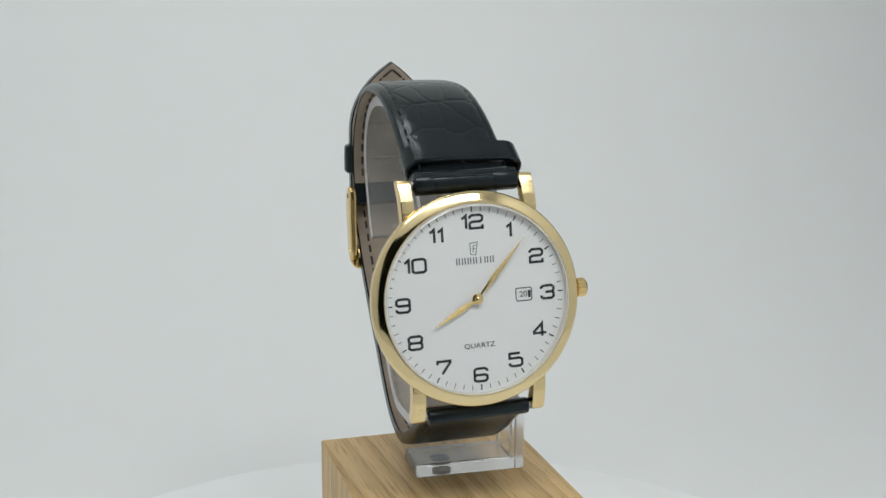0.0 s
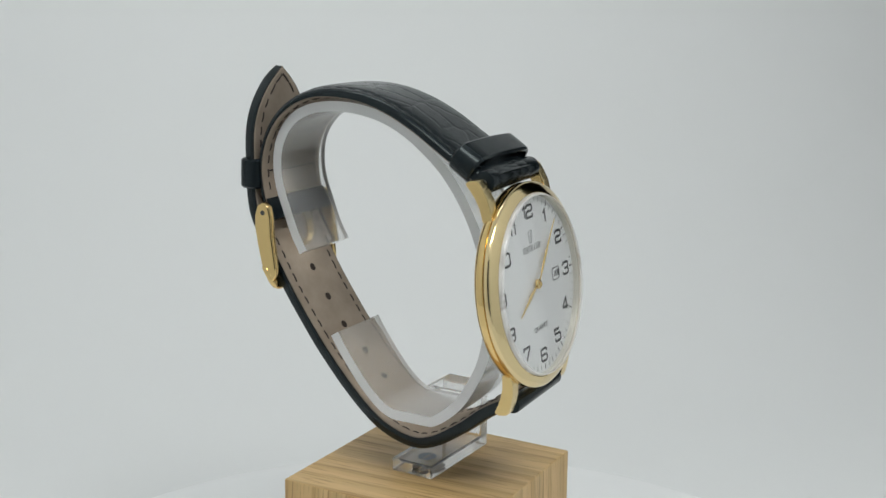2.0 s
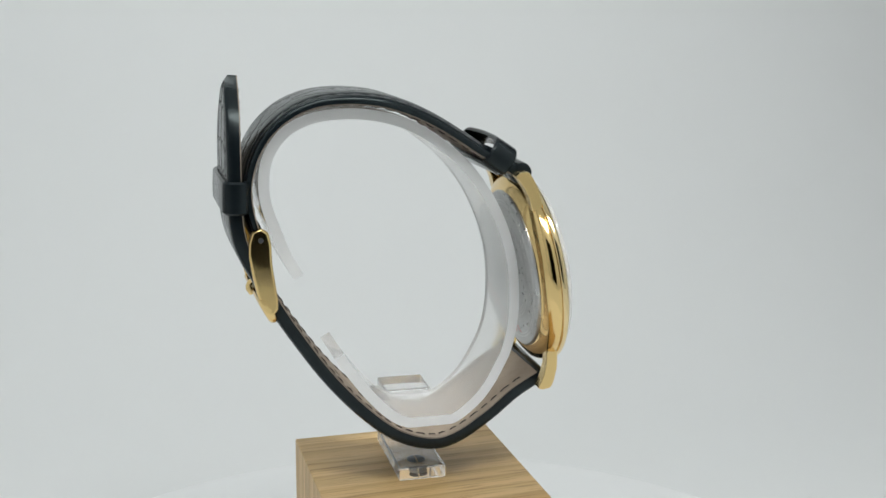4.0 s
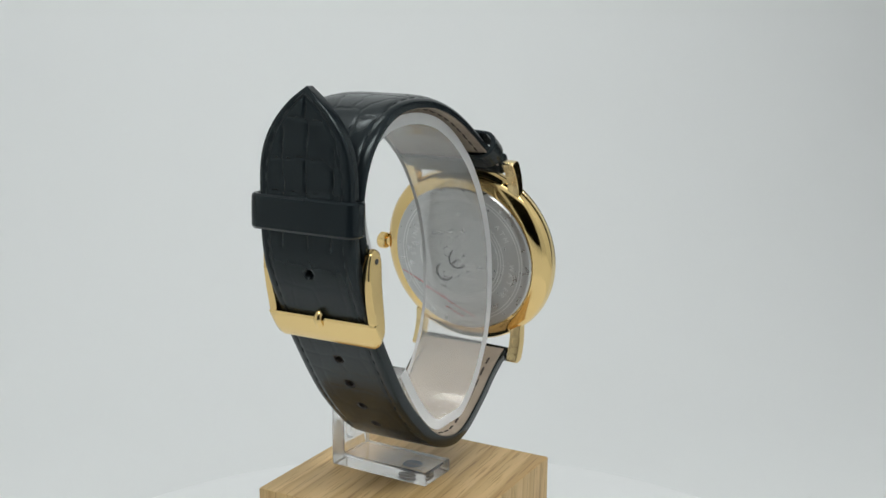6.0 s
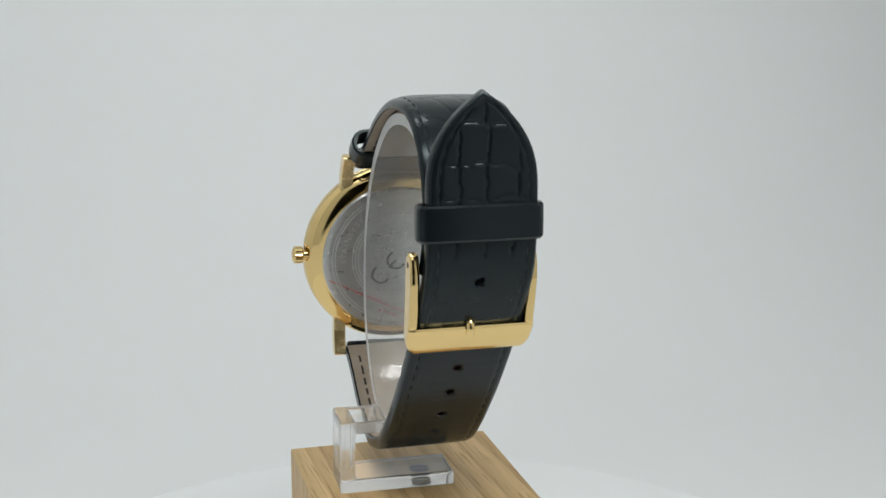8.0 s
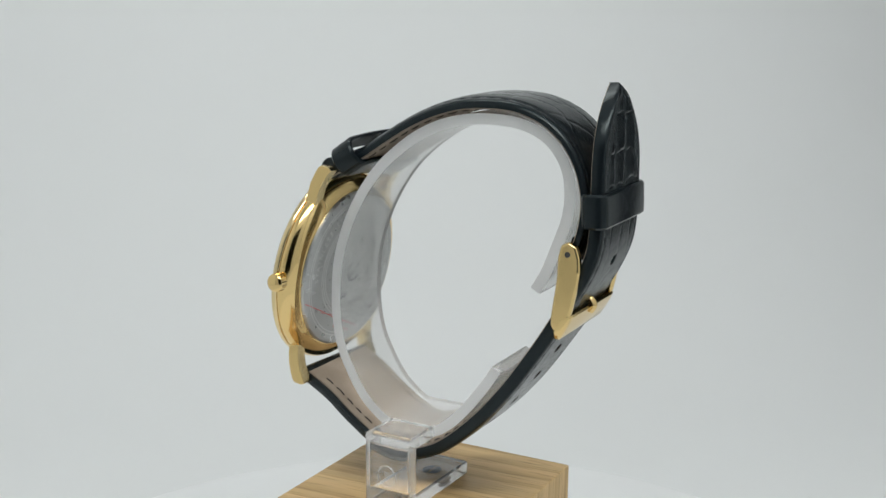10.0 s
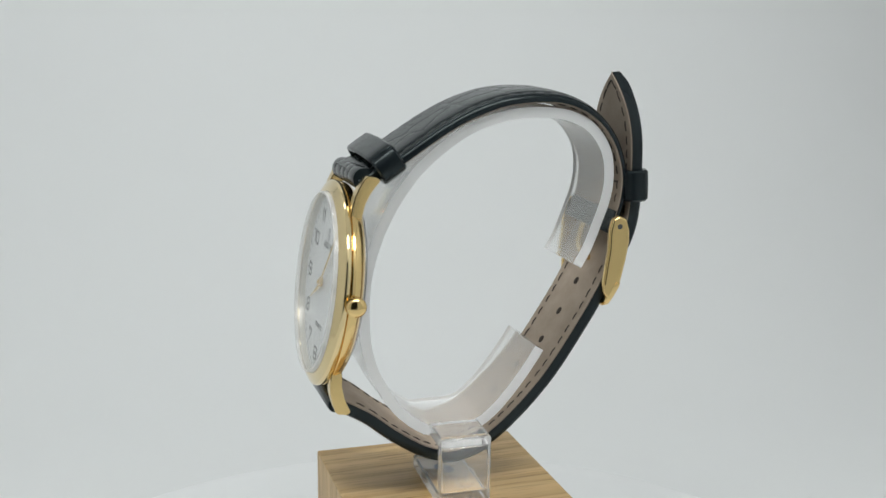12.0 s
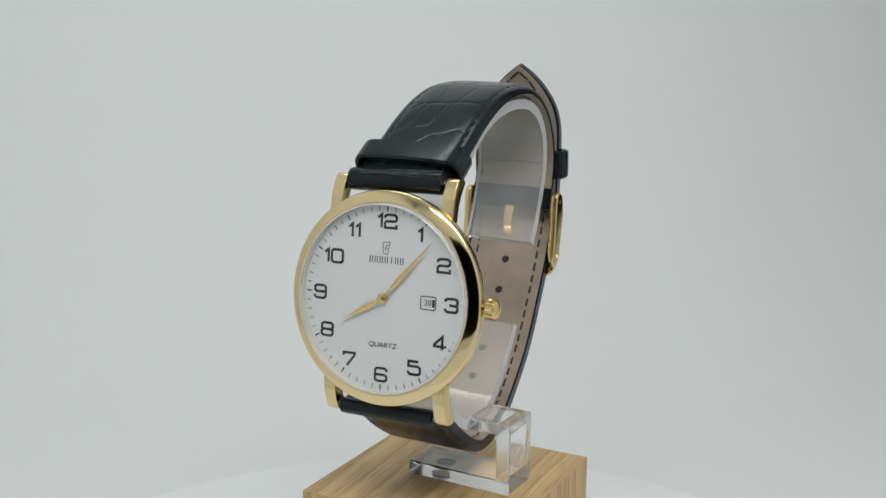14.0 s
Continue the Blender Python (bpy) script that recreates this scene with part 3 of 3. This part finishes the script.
def stitches(path, side, width, height, inset, mat, name, parent, s0, s1, mid, cross=()):
    q, t, s = path
    nrm = np.stack([-t[:, 1], t[:, 0]], 1) * side
    bm = bmesh.new()

    def dash(sa, sb, xa, xb, h):
        i, j = [int(np.clip(np.searchsorted(s, v), 0, len(s) - 1)) for v in (sa, sb)]
        a = Vector((mid(sa) + xa, *(q[i] + nrm[i] * h)))
        b = Vector((mid(sb) + xb, *(q[j] + nrm[j] * h)))
        if (b - a).length < 0.1:
            return
        d = (b - a).normalized()
        up = Vector((0, *nrm[i]))
        sid = d.cross(up).normalized() * 0.23
        up = up * 0.14
        half = (a + b) / 2 + up * (1 if h >= 0 else -1) * 0.8
        rows = [[bm.verts.new(p + sid * k + up * l) for k, l in ((1, 0), (0, 1), (-1, 0), (0, -1))] for p in (a, half, b)]
        for r1, r2 in zip(rows, rows[1:]):
            for k in range(4):
                bm.faces.new((r1[k], r1[(k + 1) % 4], r2[(k + 1) % 4], r2[k]))
        bm.faces.new(rows[0])
        bm.faces.new(rows[-1][::-1])

    at = s0
    while at < s1:
        for sx in (-1, 1):
            wa, wb = width(at) / 2 - inset, width(at + 1.7) / 2 - inset
            if min(wa, wb) > 0.1:
                dash(at, at + 1.7, sx * wa, sx * wb, height(at))
        at += 2.7
    tip = [v for v in s if width(v) / 2 < inset + 0.15 and v > s[-1] / 2]
    if tip:
        for sx in (-1, 1):
            dash(tip[0] - 1.9, tip[0] - 0.1, sx * (width(tip[0] - 1.9) / 2 - inset), sx * 0.1, height(tip[0]))
    for c in cross:
        x = -width(c) / 2 + inset
        while x < width(c) / 2 - inset - 1.5:
            dash_cross(bm, q, nrm, s, c, mid(c) + x, mid(c) + x + 1.6, height(c))
            x += 2.5
    ob = part(name, bm, mat, parent)
    tagged(ob, kind="stuff")
    return ob


def dash_cross(bm, q, nrm, s, c, xa, xb, h):
    i = int(np.clip(np.searchsorted(s, c), 0, len(s) - 1))
    p = Vector((0, *(q[i] + nrm[i] * h)))
    up = Vector((0, *nrm[i])) * 0.12
    t = Vector((0, -nrm[i][1], nrm[i][0])) * 0.17
    rows = [[bm.verts.new(p + Vector((x, 0, 0)) + v) for v in (up, t, -up, -t)] for x in (xa, xb)]
    for k in range(4):
        bm.faces.new((rows[0][k], rows[0][(k + 1) % 4], rows[1][(k + 1) % 4], rows[1][k]))
    bm.faces.new(rows[0])
    bm.faces.new(rows[1][::-1])


def creases(rad):
    """Embossed lines across a rolled strap end."""
    rows = []
    for x in (-6.3, -1.7, 1.6, 4.9):
        rows += [(rad, x - 0.22), (rad - 0.02, x - 0.1), (rad - 0.05, x), (rad - 0.02, x + 0.1), (rad, x + 0.22)]
    return rows


def strap_parts():
    # upper half
    path = spline(UPPER, 0.32)
    full = path[2][-1]
    width = lambda s: 19.6 - 1.4 * min(1, s / 45)
    thick = lambda s: 2.5 + 1.0 * max(0, 1 - s / 9) - 0.9 * min(1, s / 60) + 0.32 * math.exp(-((s - 33) / 14) ** 2)
    dome = lambda s, u: thick(s) * (0.55 + 0.45 * (1 - abs(u) ** 5)) - 0.35 * max(0, (abs(u) - 0.93) / 0.07) ** 2
    rel = relief_of(scales(full, 5, 8.0, 4.3, 0.30, 1), 0.10)
    upper = part("strap_upper", band(path, 1, width, dome, lambda s, u: 0.12, 64, rel, centre_upper), LEATHER, watch, "padded black crocodile-embossed leather strap half", angle=1.0)
    lw = lambda s: width(s) - 0.5
    part("lining", band(path, 1, lw, lambda s, u: 0.14, lambda s, u: -0.12, 8, None, centre_upper), LINING, upper, "taupe nubuck lining")
    q, t, s = path
    cut = [int(np.searchsorted(s, full - 4.6)), len(s)]
    fold = tuple(v[cut[0]:cut[1]] for v in path)
    part("fold", band(fold, 1, lambda s: width(s) - 0.3, lambda s, u: -0.10, lambda s, u: -0.42, 8, None, centre_upper), LEATHER, upper, "black leather folded round the buckle bar")
    stitches(path, 1, width, lambda s: -0.14, 2.0, THREAD, "stitching", upper, 6, full - 6, centre_upper, cross=(full - 19, full - 10))
    stitches(path, 1, width, lambda s: dome(s, 0.81) - 0.24, 1.7, BLACK_THREAD, "seam", upper, 3, full - 2, centre_upper)
    rolls = []
    for up in (20.9, -20.9):
        thick_end = up > 0
        fat = 2.1 if thick_end else 1.5
        roll = turned([(0, -9.6), (fat - 0.5, -9.6), (fat - 0.1, -9.4), (fat, -9.0), *(creases(fat) if thick_end else ()), (fat, 9.0), (fat - 0.1, 9.4), (fat - 0.5, 9.6), (0, 9.6)], 40)
        placed(roll, DIAL_POSE @ Matrix.Translation((0, up, -3.5)) @ Matrix.Rotation(radians(90), 4, "Y"))
        rolls.append(roll)
    part("bar_tube", rolls[0], LEATHER, upper, "leather rolled round the spring bar")
    # lower half with the pointed tail
    path = spline(LOWER, 0.32)
    q, t, s = path
    full = s[-1]

    def lower_width(a):
        w = 19.6 - 1.2 * min(1, a / 45)
        d = max(full - a, 0)
        return w * (1 - max(0, 1 - d / 17.0) ** 2.7)

    hole_at = s[int(np.argmin(np.linalg.norm(q - np.array((27.2, 31.8)), axis=1)))]
    holes = [hole_at + 7.0 * k for k in (-3, -2, -1, 0, 1, 2.85)]
    rel = relief_of(scales(full, 12, 5.8, 5.0, 0.18), 0.25, holes, full - 27)
    face = lambda s, u: 0.45 - 0.9 * max(0, 1 - (full - s) / 3.0) ** 2 - 0.35 * max(0, (abs(u) - 0.80) / 0.2) ** 2 - 0.3 * max(0, (abs(u) - 0.95) / 0.05) ** 2
    lower = part("strap_lower", band(path, -1, lower_width, face, lambda s, u: -1.95, 64, rel, centre_lower), LEATHER, watch, "black embossed leather strap half with pointed tail", angle=1.0)
    part("bar_tube", rolls[1], LEATHER, lower, "leather rolled round the spring bar")
    lw2 = lambda s: max(lower_width(s) - 0.7, 0.05)
    part("lining", band(path, -1, lw2, lambda s, u: -1.93, lambda s, u: -2.17, 8, None, centre_lower), LINING, lower, "taupe nubuck lining")
    stitches(path, -1, lower_width, lambda s: -2.19, 2.2, THREAD, "stitching", lower, 3, full - 2.5, centre_lower)
    stitches(path, -1, lower_width, lambda s: 0.20, 1.7, BLACK_THREAD, "seam", lower, 3, full - 2.5, centre_lower)
    nrm = np.stack([-t[:, 1], t[:, 0]], 1) * -1
    for c in holes[:-1]:
        i = int(np.searchsorted(s, c))
        n = Vector((0, *nrm[i]))
        base = Vector((centre_lower(c), *q[i]))
        turn = n.to_track_quat("Z", "Y").to_matrix().to_4x4()
        # a solid dark plug takes the place of the hole's inner shade
        bm = turned([(0, -2.21), (0.75, -2.21), (0.85, -2.15), (0.85, -0.8), (0, -0.8)], 20)
        rim = turned([(0.74, -0.6), (0.76, 0.36), (0.84, 0.45), (0.98, 0.47), (1.06, 0.42), (1.0, -0.6)], 24, True)
        bm = join([bm, rim])
        part("hole", placed(bm, Matrix.Translation(base) @ turn), HOLE_SHADE, lower, "punched hole, its shade drawn as a dark plug")


strap_parts()


def loop(outline, x_half, xc, thick, half, arch=0.0, r=1.9):
    """A flat leather loop: a rounded rectangle in the plane across the strap, drawn out along it."""
    h0, h1 = outline
    pts = []
    for cx, cz, a0 in ((x_half - r, h1 - r, 0), (-x_half + r, h1 - r, 90), (-x_half + r, h0 + r, 180), (x_half - r, h0 + r, 270)):
        pts += [(cx + r * math.cos(radians(a0 + a)), cz + r * math.sin(radians(a0 + a)), radians(a0 + a)) for a in (0, 22, 45, 68, 90)]
    if arch:
        # the loose top stands up in a low arch
        top = [(x_half * u, h1, radians(90)) for u in (0.6, 0.3, 0.0, -0.3, -0.6)]
        pts = pts[:5] + top + pts[5:]
        pts = [(x, z + arch * (1 - (x / x_half) ** 2) * (z > h1 - r), a) for x, z, a in pts]
    bm = bmesh.new()
    rings = []
    for x, z, a in pts:
        n = (math.cos(a), math.sin(a))
        prof = [(0, -half), (0, half), (thick * 0.6, half), (thick, half - 0.4), (thick * 1.05, 0), (thick, -half + 0.4), (thick * 0.6, -half)]
        rings.append([bm.verts.new((xc + x + n[0] * (k - thick), v, z + n[1] * (k - thick))) for k, v in prof])
    m = len(rings[0])
    for i in range(len(rings)):
        a, b = rings[i], rings[(i + 1) % len(rings)]
        for k in range(m):
            bm.faces.new((a[k], a[(k + 1) % m], b[(k + 1) % m], b[k]))
    return bm


def loops_and_buckle():
    # loose loop by the top lugs: local y along the strap, z away from it
    m = Matrix.Translation((0, -10.4, 63.1)) @ Matrix.Rotation(radians(34), 4, "X")
    part("loop", placed(loop((-1.2, 4.5), 11.0, XC + 0.2, 0.8, 2.5, 0.5, 2.6), m), LEATHER, watch, "black leather strap loop")
    m = Matrix.Translation((0, 36.6, 58.7)) @ Matrix.Rotation(radians(-88), 4, "X")
    part("loop", placed(loop((-1.3, 3.5), 10.6, XC, 0.9, 3.0), m), LEATHER, watch, "black leather strap loop")
    # buckle
    OUT = 0.35
    arm = [(32.0, 52.6), (33.4, 53.4), (34.9, 52.6), (35.5, 50.6), (35.6, 48.2), (35.0, 44.6), (34.1, 40.6), (33.3, 38.6), (32.3, 37.4), (31.2, 37.2), (30.5, 38.2), (30.5, 40.0),
           (30.9, 43.0), (31.4, 46.6), (31.5, 50.4)]
    # the crossbar, rounded at its lower corners
    section = [(32.2, 39.6), (32.6, 40.1), (33.3, 40.4), (34.0, 40.3), (34.2, 39.9), (33.9, 39.1), (32.9, 37.2), (32.1, 35.9), (31.6, 35.5), (30.9, 35.5), (30.6, 35.9), (30.7, 36.7), (31.3, 38.1)]
    bar = bmesh.new()
    rings = []
    for x, f in ((-10.95, 0.40), (-10.85, 0.58), (-10.6, 0.76), (-10.1, 0.92), (-9.3, 1.0), (9.3, 1.0), (10.1, 0.92), (10.6, 0.76), (10.85, 0.58), (10.95, 0.40)):
        rings.append([bar.verts.new((XC + x, 33.4 + (y - 33.4) * (0.25 + 0.75 * f) + OUT, 40.2 + (z - 40.2) * f)) for y, z in section])
    for a, b in zip(rings, rings[1:]):
        for k in range(len(section)):
            q = (k + 1) % len(section)
            bar.faces.new((a[k], a[q], b[q], b[k]))
    bar.faces.new(rings[0][::-1])
    bar.faces.new(rings[-1])
    buckle = part("buckle", bar, GOLD, watch, "polished gold pin buckle")
    for sx in (-1, 1):
        part("arm", prism([(y + OUT, z) for y, z in arm], XC + sx * 9.3, XC + sx * 10.9, 0.5, 3), GOLD, buckle, flat=True)
        pin = turned([(0, 10.75), (0.5, 10.75), (0.5, 10.95), (0, 10.95)], 20)
        part("pin_end", placed(pin, Matrix.Translation((XC, 33.4 + OUT, 51.2)) @ Matrix.Rotation(radians(90 * sx), 4, "Y")), CE_INK, buckle)
    path = spline([(y + OUT, z) for y, z in ((32.6, 50.6), (31.4, 48.0), (31.0, 45.0), (32.2, 42.4), (34.0, 41.2), (34.6, 40.0), (33.9, 38.8))], 0.4)
    part("tongue", band(path, 1, lambda s: 2.1 - 0.05 * s, lambda s, u: 0.5 * (1 - u * u), lambda s, u: -0.4, 8, x0=lambda s: XC + 0.3), GOLD, buckle, "gold buckle tongue")


loops_and_buckle()


# ---- motion: everything on the disc turns with it ----


def motions():
    turn = [(0.0, 16.49), (0.5, 27.03), (1.0, 37.63), (1.5, 48.56), (2.0, 59.97), (2.5, 71.49), (3.0, 83.35), (4.25, 111.5), (5.5, 139.52),
            (6.0, 150.7), (6.5, 162.04), (7.0, 173.21), (7.5, 184.27), (8.0, 195.17), (8.5, 206.33), (9.75, 234.9), (11.0, 263.6),
            (11.5, 274.8), (12.0, 286.38), (12.5, 297.6), (13.0, 308.91), (13.5, 320.3), (14.0, 331.76)]
    for ob in (turntable, block, stand, watch):
        walk(ob, [(t, pose(0, 0, TOP * MM, 0, 0, a)) for t, a in turn])


motions()
